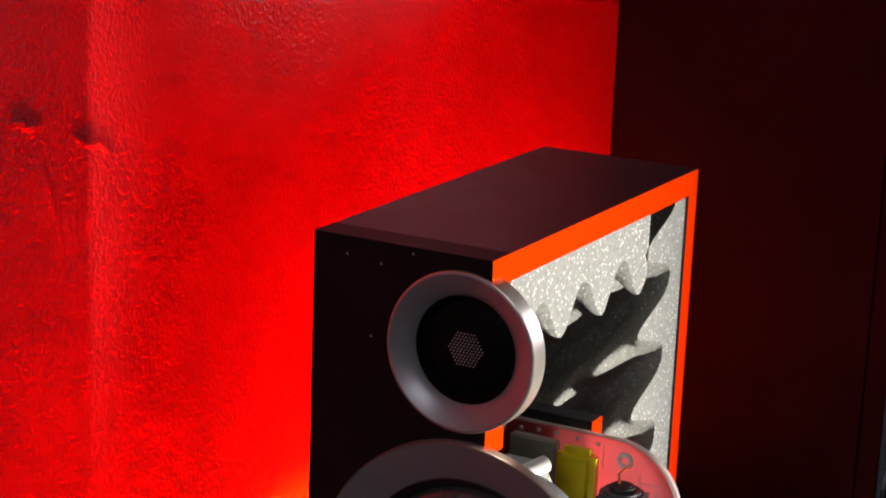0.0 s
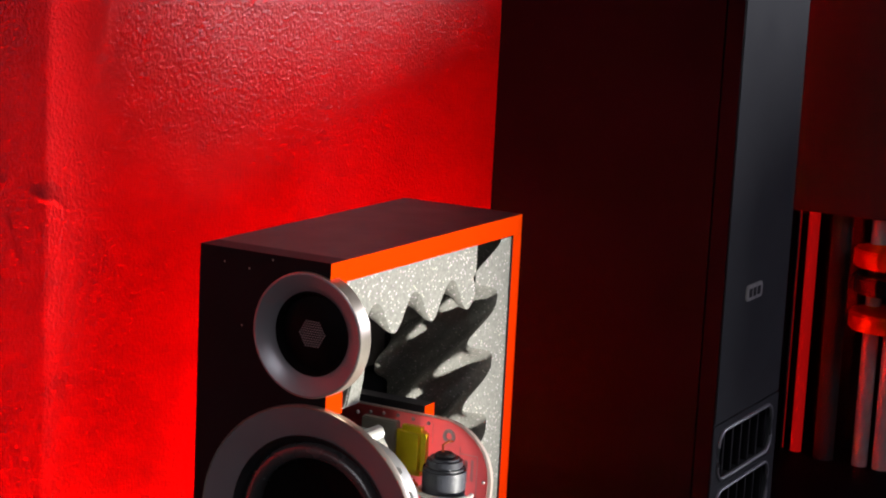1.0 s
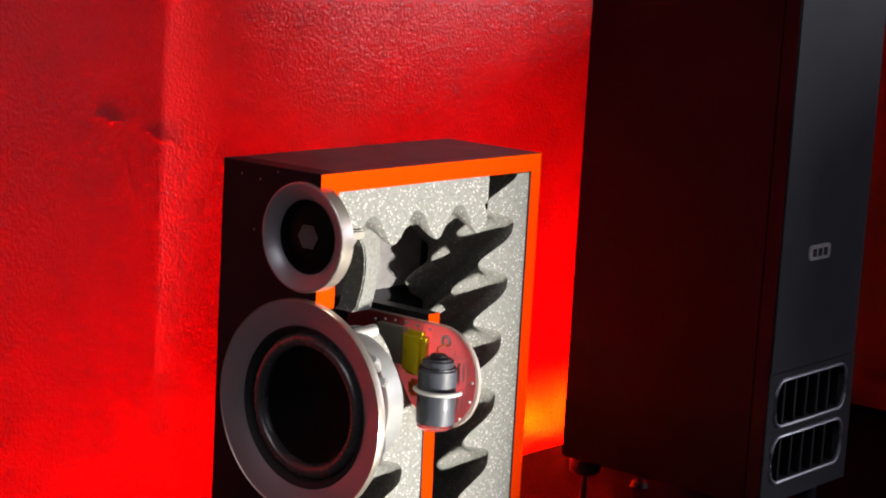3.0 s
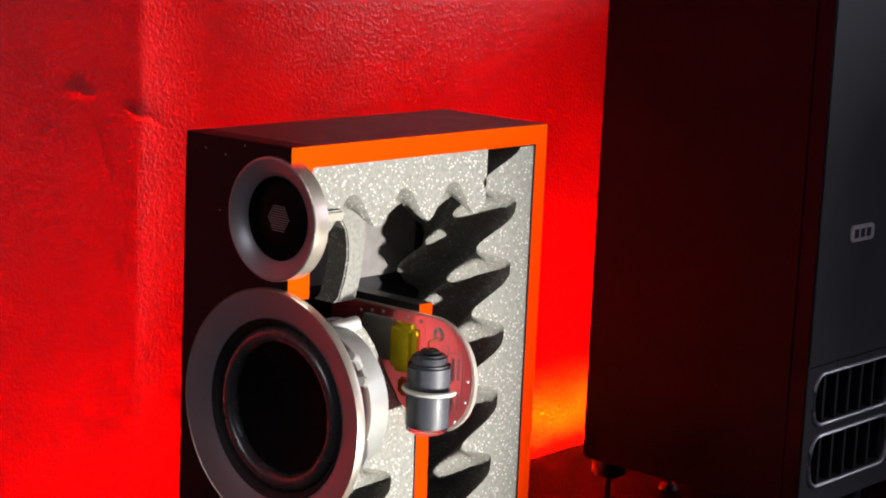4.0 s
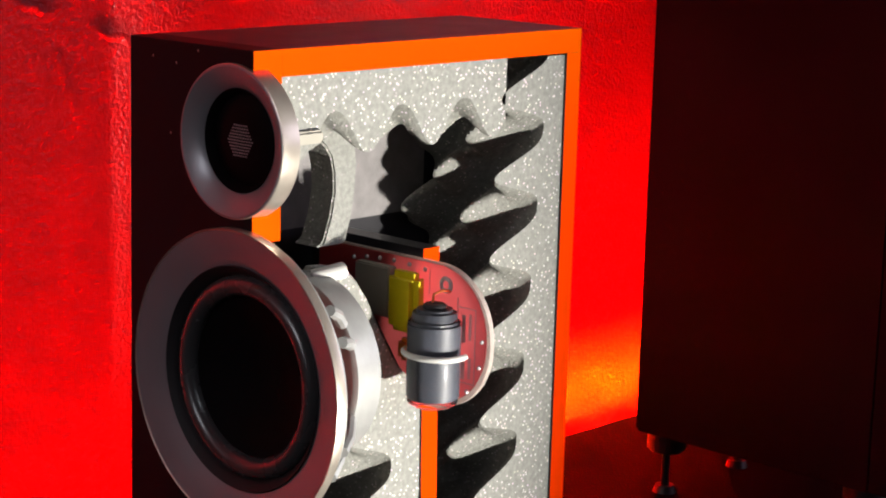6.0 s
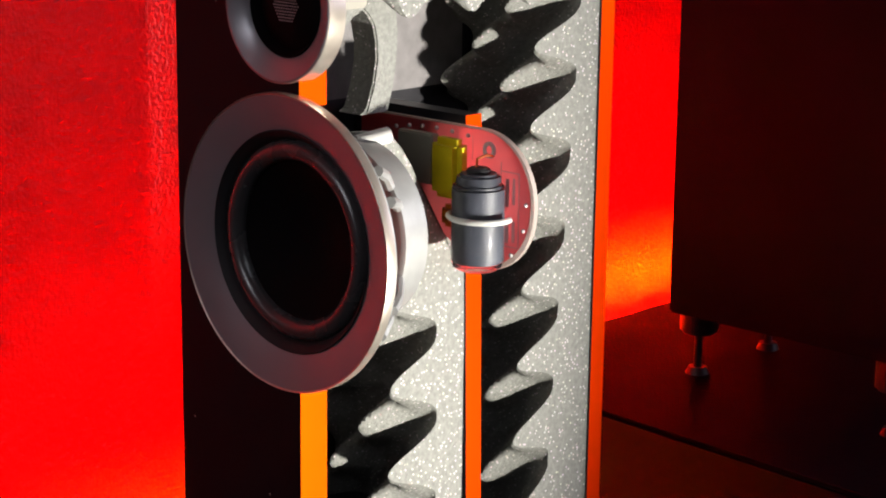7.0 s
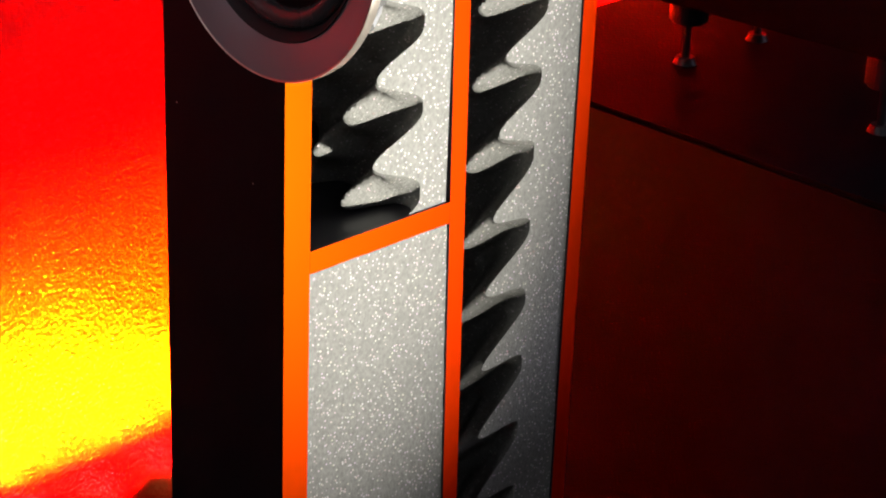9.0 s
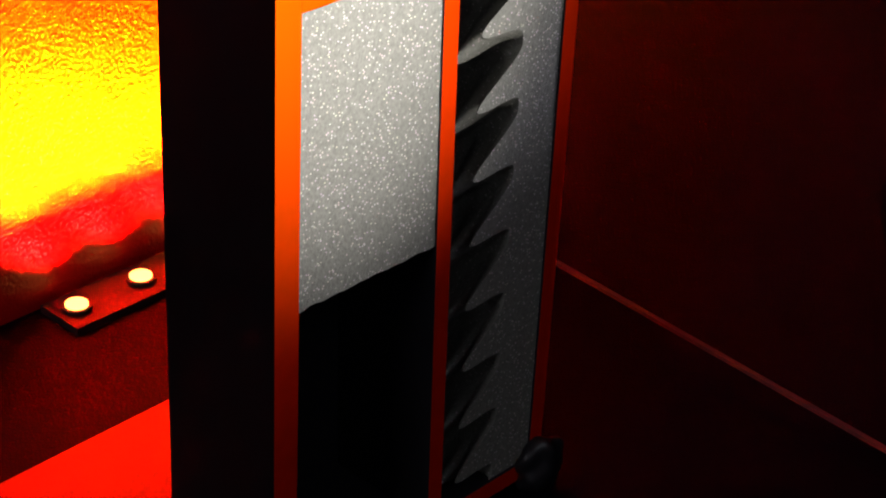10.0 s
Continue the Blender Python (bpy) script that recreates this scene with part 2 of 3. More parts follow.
def extrude_outline(bm, outline, axis, lo, hi):
    """A prism from an outline of (a, b) pairs, along the axis: y gives (x, z) pairs, x gives (y, z), z gives (x, y)."""
    def at(a, b, h):
        return {"y": (a, h, b), "x": (h, a, b), "z": (a, b, h)}[axis]
    low = [bm.verts.new(at(a, b, lo)) for a, b in outline]
    high = [bm.verts.new(at(a, b, hi)) for a, b in outline]
    n = len(outline)
    bm.faces.new(low)
    bm.faces.new(high)
    for k in range(n):
        bm.faces.new((low[k], low[(k + 1) % n], high[(k + 1) % n], high[k]))


def part(name, bm, mat, parent=None, label="", smooth=False, bevel=0.0, cut=None, cut_at=None):
    """Link a bmesh as one mesh. cut: a second material for the faces that lie in the plane x = cut_at."""
    bmesh.ops.recalc_face_normals(bm, faces=bm.faces)
    if bevel:
        bmesh.ops.bevel(bm, geom=[e for e in bm.edges if e.calc_face_angle(0) > 0.6], offset=bevel, segments=2, affect="EDGES", clamp_overlap=True)
    me = bpy.data.meshes.new(name)
    me.materials.append(mat)
    if cut:
        me.materials.append(cut)
        for f in bm.faces:
            c = f.calc_center_median()
            if abs(c.x - cut_at) < 0.0016 and f.normal.x > 0.5:
                f.material_index = 1
    if smooth:
        for f in bm.faces:
            f.smooth = True
    bm.to_mesh(me)
    bm.free()
    ob = new(name, me)
    if parent:
        ob.parent = parent
    if smooth:
        me.set_sharp_from_angle(angle=radians(35))
    return tagged(ob, label) if label else ob


def thing(name, label, category, group="", kind=""):
    return tagged(new(name), label, category, group, kind)


def slab(name, mat, x0, x1, y0, y1, z0, z1, parent=None, bevel=0.0, label=""):
    bm = bmesh.new()
    box(bm, x0, x1, y0, y1, z0, z1)
    return part(name, bm, mat, parent, label, bevel=bevel)


def setting(name, mat, *size, label="", category="", bevel=0.0):
    return tagged(slab(name, mat, *size, bevel=bevel), label, category, kind="structure")


# the room
WX, FZ, PZ, PY = -0.385, 0.0, 0.438, 0.59
setting("wall_west", RED_WALL, WX - 0.12, WX, -3.0, 5.1, FZ - 0.05, 2.9, label="red semi-gloss wall with an orange-peel texture", category="wall")
setting("floor", FLOOR, WX, 2.6, -3.0, 5.1, FZ - 0.1, FZ, label="dark smooth showroom floor", category="floor")
setting("trough", BLACK_MATT, WX, WX + 0.068, PY, 5.1, FZ, PZ - 0.083, label="dark light trough behind the platform", category="trough")
EDGE = 0.579  # the platform's front edge at x = 0; it runs a little askew to the wall


def edge_y(x):
    return EDGE - 0.071 * x


bm = bmesh.new()
extrude_outline(bm, [(WX + 0.069, edge_y(WX + 0.069)), (2.6, edge_y(2.6)), (2.6, 5.1), (WX + 0.069, 5.1)], "z", FZ, PZ)
tagged(part("platform", bm, PLATFORM, bevel=0.004), "raised dark laminate display platform", "platform", kind="structure")
setting("wall_south", DARK_WALL, WX, 2.6, -3.12, -3.0, FZ, 2.8, label="plain dark showroom wall", category="wall")
setting("wall_north", DARK_WALL, WX, 2.6, 5.1, 5.22, FZ, 2.8, label="plain dark showroom wall", category="wall")
setting("wall_east", DARK_WALL, 2.6, 2.72, -3.0, 5.1, FZ, 2.8, label="plain dark showroom wall", category="wall")
setting("ceiling", DARK_WALL, WX, 2.6, -3.0, 5.1, 2.8, 2.9, label="plain dark showroom ceiling", category="ceiling")
bm = bmesh.new()
extrude_outline(bm, [(-0.195, edge_y(-0.195) - 0.006), (2.6, edge_y(2.6) - 0.006), (2.6, edge_y(2.6) - 0.001), (-0.195, edge_y(-0.195) - 0.001)], "z", FZ, FZ + 0.004)
tagged(part("trim", bm, DARK_WALL), "thin grey strip where the platform meets the floor", "trim", kind="structure")
# old smears of filler in the wall, painted over
for k, (y, z, tilt, length) in enumerate(((0.205, 0.911, -6, 0.055), (0.285, 0.882, -21, 0.085), (0.235, 0.84, -70, 0.11))):
    bm = bmesh.new()
    bmesh.ops.create_icosphere(bm, subdivisions=4, radius=1.0, matrix=Matrix.Translation((WX - 0.0013, y, z)) @ pose(0, 0, 0, tilt, 0, 0) @ Matrix.Diagonal((0.0020, length / 2, 0.007, 1)))
    for v in bm.verts:
        v.co.z += 0.006 * noise.noise(v.co * 45)
    tagged(part("trim", bm, RED_WALL, smooth=True), "ridge of filler painted over in the red wall", "trim", kind="structure")
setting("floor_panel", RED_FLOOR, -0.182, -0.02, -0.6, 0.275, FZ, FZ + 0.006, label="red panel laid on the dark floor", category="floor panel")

# uplights along the foot of the wall
def uplight(y, z, energy, core, amber):
    u = thing("uplight", "recessed red LED uplight with a glowing round lens", "uplight", "uplights along the wall")
    u.location = (WX + 0.034, y, z)
    bm = bmesh.new()
    cylinder(bm, (0, 0, 0), (0, 0, 0.004), 0.0145, n=32)
    part("bezel", bm, BLACK_MATT, u)
    bm = bmesh.new()
    cylinder(bm, (0, 0, 0.0035), (0, 0, 0.0055), 0.011, n=32)
    part("lens", bm, LED_GLOW, u, "glowing round lens")
    # the lens throws a wide red wash and a narrow amber core
    lamp("uplight_wash", "SPOT", look((WX + 0.034, y, z + 0.012), (WX + 0.020, y, z + 0.30)), energy, (1.0, 0.0006, 0.0006), spot_size=radians(112), spot_blend=1.0, shadow_soft_size=0.012)
    lamp("uplight_core", "SPOT", look((WX + 0.034, y, z + 0.012), (WX, y, z + core)) @ Matrix.Diagonal((12, 1, 1, 1)), energy * amber, (1.0, 0.80, 0.002), spot_size=radians(12.2), spot_blend=0.3, shadow_soft_size=0.012)
    return u


tray = setting("uplight_tray", BLACK_MATT, WX + 0.006, WX + 0.062, 0.155, PY - 0.004, FZ, FZ + 0.008, label="shallow dark tray holding the uplights", category="light tray")
for y in (0.176, 0.252, 0.328, 0.404):
    uplight(y, FZ + 0.009, 100.0, 0.170, 1.8)
for y in (0.66, 0.76, 0.86, 0.96, 1.06, 1.16):
    uplight(y, PZ - 0.082, 28.0, 0.10, 0.9)


# the cut-open loudspeaker
CX, CD, CB, CT = 0.1142, 0.2975, 0.017, 0.93
WOX, WOZ, WOY = 0.1050, 0.7325, -0.0075
TWX, TWZ, TWR, TWY = 0.0970, 0.8754, 0.0461, -0.003
speaker = thing("cutaway_loudspeaker", "black floorstanding loudspeaker cut open to show red edges and grey foam", "loudspeaker")


def panel(name, *size, label=""):
    bm = bmesh.new()
    box(bm, *size)
    return part(name, bm, BLACK_VINYL, speaker, label, cut=CUT_RED, cut_at=CX)


panel("side_panel", 0.0, 0.012, 0.0222, CD - 0.0143, CB, CT - 0.0163)
slab("lining", FELT, 0.0121, 0.0138, 0.0225, 0.2500, 0.7960, 0.9130, speaker, label="smooth grey felt lining of the upper chamber")
panel("top_panel", 0.0, CX, 0.0222, CD, CT - 0.0162, CT, label="black vinyl top with a red cut edge")
panel("back_panel", 0.0, CX, CD - 0.0142, CD, CB, CT - 0.0163, label="back panel with a bright red cut edge")


def divider_y(z):
    """Front face of the partition, which leans back towards its foot."""
    return 0.150 + (0.63 - z) * 0.022


bm = bmesh.new()
extrude_outline(bm, [(divider_y(CB + 0.016), CB + 0.016), (divider_y(CB + 0.016) + 0.0148, CB + 0.016), (divider_y(0.795) + 0.0148, 0.795), (divider_y(0.795), 0.795)], "x", 0.0121, CX)
part("divider", bm, BLACK_VINYL, speaker, "leaning inner partition with a bright red cut edge", cut=CUT_RED, cut_at=CX)
panel("shelf", 0.0121, CX, 0.0223, 0.1524, 0.5060, 0.5215, label="inner shelf with a bright red cut edge")
panel("bottom_panel", 0.0121, CX, 0.0223, CD - 0.0143, CB, CB + 0.0158)


def arc(cx, cz, r, n=40):
    """Points round the hole from below to above, by its far side from the cut."""
    a0, a1 = -math.acos((CX - cx) / r), -2 * math.pi + math.acos((CX - cx) / r)
    return [(cx + r * math.cos(a0 + (a1 - a0) * k / n), cz + r * math.sin(a0 + (a1 - a0) * k / n)) for k in range(n + 1)]


bm = bmesh.new()
outline = [(0, CB), (CX, CB)] + arc(WOX, WOZ, 0.084) + arc(TWX, TWZ, 0.0385) + [(CX, CT), (0, CT)]
extrude_outline(bm, outline, "y", 0.0, 0.0221)
part("front_baffle", bm, BAFFLE, speaker, "satin black front with a bright red cut edge", cut=CUT_RED, cut_at=CX)

# woofer
bm = bmesh.new()
lathe(bm, WOX, WOZ, [(0.065, 0.006), (0.0665, 0.001), (0.076, -0.0035), (0.0895, WOY + 0.0008), (0.0908, WOY + 0.0004), (0.0908, -0.001), (0.065, 0.006)])
woofer = part("woofer", bm, TRIM, speaker, "woofer with a satin grey trim ring and black cone", smooth=True)
bm = bmesh.new()
lathe(bm, WOX, WOZ, [(0.0907, WOY + 0.0006), (0.0918, WOY), (0.0922, WOY + 0.001), (0.0922, -0.001), (0.0907, -0.001)])
part("rim", bm, RIM, woofer, "thin bright rim", smooth=True)
bm = bmesh.new()
lathe(bm, WOX, WOZ, [(0.0640, 0.0085)] + [(0.0560 + 0.0066 * math.cos(a), 0.0080 - 0.0078 * math.sin(a)) for a in [math.pi * k / 14 for k in range(15)]])
part("surround", bm, RUBBER, woofer, "rolled rubber surround", smooth=True)
bm = bmesh.new()
lathe(bm, WOX, WOZ, [(0.0496, 0.0082), (0.0475, 0.0092), (0.038, 0.013), (0.024, 0.0185), (0.012, 0.0215), (0.0, 0.0225)])
part("cone", bm, CONE, woofer, "black concave cone", smooth=True)
bm = bmesh.new()
lathe(bm, WOX, WOZ, [(0.0905, -0.001), (0.0905, 0.0015), (0.083, 0.0035), (0.066, 0.0065)])
part("flange", bm, CAST, woofer, "pale cast chassis flange", smooth=True)
for k in range(6):
    a = math.radians(-28 + 60 * k)
    bm = bmesh.new()
    for s in (-1, 1):
        c = Vector((math.cos(a + s * 0.12), 0, math.sin(a + s * 0.12)))
        o = Vector((WOX, 0, WOZ))
        tube(bm, [o + c * 0.083 + Vector((0, 0.011, 0)), o + c * 0.074 + Vector((0, 0.024, 0)), o + c * 0.058 + Vector((0, 0.040, 0))], 0.0035, 8)
    part("chassis_spoke", bm, CAST, woofer, smooth=True)
bm = bmesh.new()
lathe(bm, WOX, WOZ, [(0.0, 0.040), (0.055, 0.040), (0.058, 0.042), (0.058, 0.061), (0.055, 0.064), (0.020, 0.064), (0.018, 0.069), (0.0, 0.069)])
part("magnet", bm, CAST, woofer, "pale round magnet cover", smooth=True)
bm = bmesh.new()
lathe(bm, WOX, WOZ, [(0.070, 0.018), (0.056, 0.023), (0.050, 0.020), (0.044, 0.023), (0.036, 0.020)])
part("spider", bm, material("rust_red_spider", (0.28, 0.05, 0.035), 0.8, vary=0.2, scale=90), woofer, smooth=True)
bm = bmesh.new()
cylinder(bm, (0.1085, 0.052, 0.7875), (0.1195, 0.072, 0.7925), 0.0052, n=24)
part("terminal", bm, WHITE, woofer, "round white terminal lug", smooth=True, bevel=0.0012)

bm = bmesh.new()
lathe(bm, WOX, WOZ, [(0.0692, -0.0010), (0.0686, -0.0016), (0.0650, 0.0022), (0.0625, 0.0060), (0.0622, 0.0085)])
part("gasket", bm, BLACK_MATT, woofer, "black inner gasket", smooth=True)

# tweeter
bm = bmesh.new()
lathe(bm, TWX, TWZ, [(0.0275, 0.010), (0.030, 0.0055), (0.036, 0.0005), (0.0445, TWY), (0.0456, TWY + 0.0003), (0.0456, 0.010), (0.0275, 0.010)])
tweeter = part("tweeter", bm, TRIM, speaker, "tweeter with a satin grey flared faceplate", smooth=True)
bm = bmesh.new()
lathe(bm, TWX, TWZ, [(0.0454, TWY + 0.0004), (0.0461, TWY + 0.0008), (0.0464, 0.002), (0.0464, 0.0105), (0.044, 0.012), (0.028, 0.012)])
part("rim", bm, RIM, tweeter, "thin bright rim", smooth=True)
bm = bmesh.new()
lathe(bm, TWX, TWZ, [(0.0278, 0.0098), (0.024, 0.0085), (0.018, 0.0065), (0.010, 0.0052), (0.0, 0.0048)])
part("grille", bm, THROAT, tweeter, "black domed grille", smooth=True)
bm = bmesh.new()
lathe(bm, TWX, TWZ, [(0.0312, 0.0042), (0.0306, 0.0036), (0.0288, 0.0060), (0.0272, 0.0094)])
part("throat", bm, THROAT, tweeter, "black flared throat", smooth=True)
bm = bmesh.new()
for i in range(-8, 9):
    for j in range(-8, 9):
        u, v = (i + 0.5 * (j % 2)) * 0.0021, j * 0.0018
        r = math.hypot(u, v)
        if r < 0.0105:
            y = 0.0048 + (r / 0.018) ** 2 * 0.0017 - 0.0003
            bmesh.ops.create_cone(bm, cap_ends=True, segments=6, radius1=0.0006, radius2=0.0004, depth=0.0006, matrix=Matrix.Translation((TWX + u, y, TWZ + v)) @ pose(0, 0, 0, 90, 0, 0))
tagged(part("grille_mesh", bm, SILVER, tweeter, "fine perforated mesh"), kind="stuff")
bm = bmesh.new()
lathe(bm, TWX, TWZ, [(0.0, 0.011), (0.036, 0.011), (0.034, 0.016), (0.015, 0.024), (0.013, 0.034), (0.0, 0.034)])
part("rear_chamber", bm, BLACK_MATT, tweeter, smooth=True)
bm = bmesh.new()
box(bm, 0.108, 0.1165, 0.022, 0.055, 0.872, 0.880)
part("terminal", bm, CREAM, tweeter, "cream terminal tab", bevel=0.0015)


# foam: convoluted blocks whose peaks run in slanting ridges, seen in section at the cut
def crate(name, along, lo, hi, root, tip, back, pitch, phase, label, row=0.028, power=1.2, lean=None):
    """A foam block whose flat back lies at 'back' and whose peaks reach from root(s) to tip(s).
    along: "z" for a block on an upright panel (peaks along y), "y" for one under the top (peaks along z).
    lean: how far the peaks droop, by height."""
    bm = bmesh.new()
    x_lo, x_hi = 0.0142, CX - 0.0018
    nv = int((hi - lo) / pitch * 26)
    nx = 60
    front, rear = [], []
    for v in range(nv + 1):
        s = lo + (hi - lo) * v / nv
        fr, re = [], []
        for k in range(nx + 1):
            x = x_lo + (x_hi - x_lo) * k / nx
            d = x_hi - x
            wob = 0.0035 * noise.noise(Vector((x * 22, s * 22, pitch * 300)))
            u = 0.5 + 0.5 * math.cos(2 * math.pi * ((s + wob - phase) / pitch + d / (2 * row)))
            h = max(0.0, u ** power * (0.77 + 0.23 * math.cos(2 * math.pi * d / row)) + 0.05 * noise.noise(Vector((x * 75, s * 75, pitch * 100))))
            a = root(s) + (tip(s) - root(s)) * h
            ss = min(max(s + (lean(s) if lean else 0.0) * h, lo), hi)
            fr.append(bm.verts.new((x, a, ss) if along == "z" else (x, ss, a)))
            if k in (0, nx):
                re.append(bm.verts.new((x, back, s) if along == "z" else (x, s, back)))
        front.append(fr)
        rear.append(re)
    for v in range(nv):
        for k in range(nx):
            bm.faces.new((front[v][k], front[v][k + 1], front[v + 1][k + 1], front[v + 1][k]))
        bm.faces.new((rear[v][0], rear[v + 1][0], rear[v + 1][1], rear[v][1]))
        bm.faces.new((front[v][0], front[v + 1][0], rear[v + 1][0], rear[v][0]))
        bm.faces.new((front[v][nx], front[v + 1][nx], rear[v + 1][1], rear[v][1]))
    for v in (0, nv):
        bm.faces.new(front[v] + [rear[v][1], rear[v][0]])
    return part(name, bm, FOAM, speaker, label, smooth=True)


crate("back_foam", "z", CB + 0.017, CT - 0.0175, lambda z: 0.2445 + 0.072 * max(z - 0.6, -0.06), lambda z: 0.2035 + 0.05 * max(z - 0.6, -0.16), CD - 0.0147, 0.0548, 0.672,
      "grey convoluted foam lining the back channel", power=1.7, lean=lambda z: -0.004 - 0.065 * min(max(0.60 - z, 0), 0.22))
crate("chamber_foam", "z", 0.5220, 0.700, lambda z: 0.124, lambda z: 0.079, 0.1495, 0.0590, 0.6235, "grey convoluted foam behind the woofer", power=1.5, lean=lambda z: -0.002)
crate("top_foam", "y", 0.0230, 0.2235, lambda y: 0.890, lambda y: 0.862, CT - 0.0166, 0.0580, 0.0970, "grey convoluted foam under the top", power=1.2)
bm = bmesh.new()
box(bm, 0.0125, CX - 0.0018, 0.0228, 0.1521, 0.2850, 0.5048)
bmesh.ops.subdivide_edges(bm, edges=bm.edges, cuts=24, use_grid_fill=True)
for v in bm.verts:
    if v.co.z < 0.2851:
        v.co.z += 0.002 * noise.noise(v.co * 70)
    if v.co.x > CX - 0.002:
        v.co.x += 0.0008 * noise.noise(v.co * 90)
for v in bm.verts:
    v.co.y = 0.0228 + (v.co.y - 0.0228) / 0.1293 * (divider_y(v.co.z) - 0.0234)
part("block_foam", bm, FOAM, speaker, "flat grey foam block filling the lower chamber")

# curled foam strip behind the tweeter
bm = bmesh.new()
extrude_outline(bm, [(0.0950, 0.8640), (0.1010, 0.8720), (0.1080, 0.8765), (0.1150, 0.8760), (0.1220, 0.8700), (0.1265, 0.8600), (0.1280, 0.8470), (0.1270, 0.8280), (0.1240, 0.8120), (0.1190, 0.7955), (0.1130, 0.7955), (0.0930, 0.7955), (0.0990, 0.7980), (0.1050, 0.8140), (0.1080, 0.8300), (0.1075, 0.8420), (0.1050, 0.8530), (0.1000, 0.8600)], "x", 0.048, 0.0705)
part("foam_strip", bm, FOAM, speaker, "curled pale grey foam strip", bevel=0.0012)

# crumpled black damping lump at the lower back corner
bm = bmesh.new()
bmesh.ops.create_icosphere(bm, subdivisions=4, radius=1.0, matrix=Matrix.Translation((0.118, 0.292, 0.026)) @ Matrix.Diagonal((0.016, 0.026, 0.026, 1)))
for v in bm.verts:
    v.co += v.normal * 0.006 * noise.noise(v.co * 70)
    v.co.z = max(v.co.z, 0.0)
part("damping_lump", bm, BLACK_VINYL, speaker, "crumpled black damping lump", smooth=True)

# the upper end of the chamber foam, cut off aslant above the board
bm = bmesh.new()
extrude_outline(bm, [(0.060, 0.688), (0.148, 0.688), (0.147, 0.696), (0.137, 0.711), (0.123, 0.7245), (0.110, 0.745), (0.097, 0.769), (0.088, 0.781), (0.079, 0.790), (0.066, 0.791), (0.060, 0.786)], "x", 0.090, CX - 0.0015)
bmesh.ops.triangulate(bm, faces=[f for f in bm.faces if len(f.verts) > 4])
part("foam_wedge", bm, FOAM, speaker, "grey foam cut off aslant beside the circuit board", bevel=0.0)

# small chips in the lacquer of the baffle
for x, z in ((0.022, 0.9195), (0.0442, 0.9171), (0.0645, 0.926), (0.039, 0.874), (0.012, 0.60), (0.085, 0.565)):
    bm = bmesh.new()
    bmesh.ops.create_icosphere(bm, subdivisions=1, radius=0.0011, matrix=Matrix.Translation((x, 0.0001, z)) @ Matrix.Diagonal((0.7, 0.3, 1.0, 1)))
    part("lacquer_chip", bm, CREAM, speaker)

# crossover board
board = new("crossover")
board.parent = speaker
tagged(board, "red crossover circuit board with capacitors")


BY = 0.1425  # front face of the board, which is fixed to the partition and juts out past the cut


def rounded(x0, x1, z0, z1, r, n=14):
    pts = [(x0, z1), (x0, z0)]
    for cz, a in ((z0 + r, -90), (z1 - r, 0)):
        for k in range(n + 1):
            b = radians(a + 90 * k / n)
            pts.append((x1 - r + r * math.cos(b), cz + r * math.sin(b)))
    return pts


outer, inner = rounded(0.022, 0.1785, 0.6965, 0.7895, 0.0445), rounded(0.0222, 0.1754, 0.6992, 0.7886, 0.0425)
bm = bmesh.new()
rings = [[bm.verts.new((x, y, z)) for x, z in o] for o, y in ((outer, BY - 0.001), (outer, BY + 0.0026), (inner, BY + 0.0026), (inner, BY - 0.001))]
for a, b in zip(rings, rings[1:] + rings[:1]):
    for k in range(len(a)):
        j = (k + 1) % len(a)
        bm.faces.new((a[k], a[j], b[j], b[k]))
part("board_edge", bm, BOARD_EDGE, board, "pale rim of the board")
bm = bmesh.new()
extrude_outline(bm, rounded(0.0224, 0.1752, 0.6994, 0.7884, 0.0424), "y", BY - 0.0012, BY + 0.0010)
part("board", bm, PCB, board, "translucent red circuit board")
# printed outlines and small solder pads
for x0, x1, z0, z1 in ((0.150, 0.1507, 0.712, 0.770), (0.1655, 0.1662, 0.716, 0.764), (0.150, 0.166, 0.764, 0.7648), (0.150, 0.166, 0.7155, 0.7163), (0.1545, 0.1575, 0.742, 0.760), (0.1545, 0.1575, 0.718, 0.732), (0.1605, 0.1625, 0.744, 0.761), (0.1605, 0.1625, 0.719, 0.733),
                       (0.112, 0.1126, 0.752, 0.782), (0.125, 0.1256, 0.768, 0.784)):
    slab("printed_line", SILK, x0, x1, BY - 0.0016, BY - 0.0013, z0, z1, board)
for x, z in ((0.056, 0.7815), (0.068, 0.7835), (0.080, 0.7845), (0.093, 0.7850), (0.107, 0.7845), (0.172, 0.745), (0.170, 0.728), (0.160, 0.7105), (0.121, 0.7835)):
    bm = bmesh.new()
    cylinder(bm, (x, BY - 0.0011, z), (x, BY - 0.0026, z), 0.0017, 0.0010, n=12)
    part("solder_joint", bm, SILVER, board, smooth=True)
bm = bmesh.new()
CAPX, CAPY = 0.1465, BY - 0.0185
cylinder(bm, (CAPX, CAPY, 0.707), (CAPX, CAPY, 0.757), 0.0165, n=48)
cap = part("capacitor", bm, CAP_GREY, board, "slate grey barrel capacitor in a clear sleeve", smooth=True, bevel=0.002)
bm = bmesh.new()
cylinder(bm, (CAPX, CAPY, 0.7572), (CAPX, CAPY, 0.765), 0.0150, 0.0135, n=40)
part("end_cap", bm, CAP_GREY, cap, smooth=True, bevel=0.002)
bm = bmesh.new()
cylinder(bm, (CAPX, CAPY, 0.7652), (CAPX, CAPY, 0.7685), 0.0085, 0.0070, n=28)
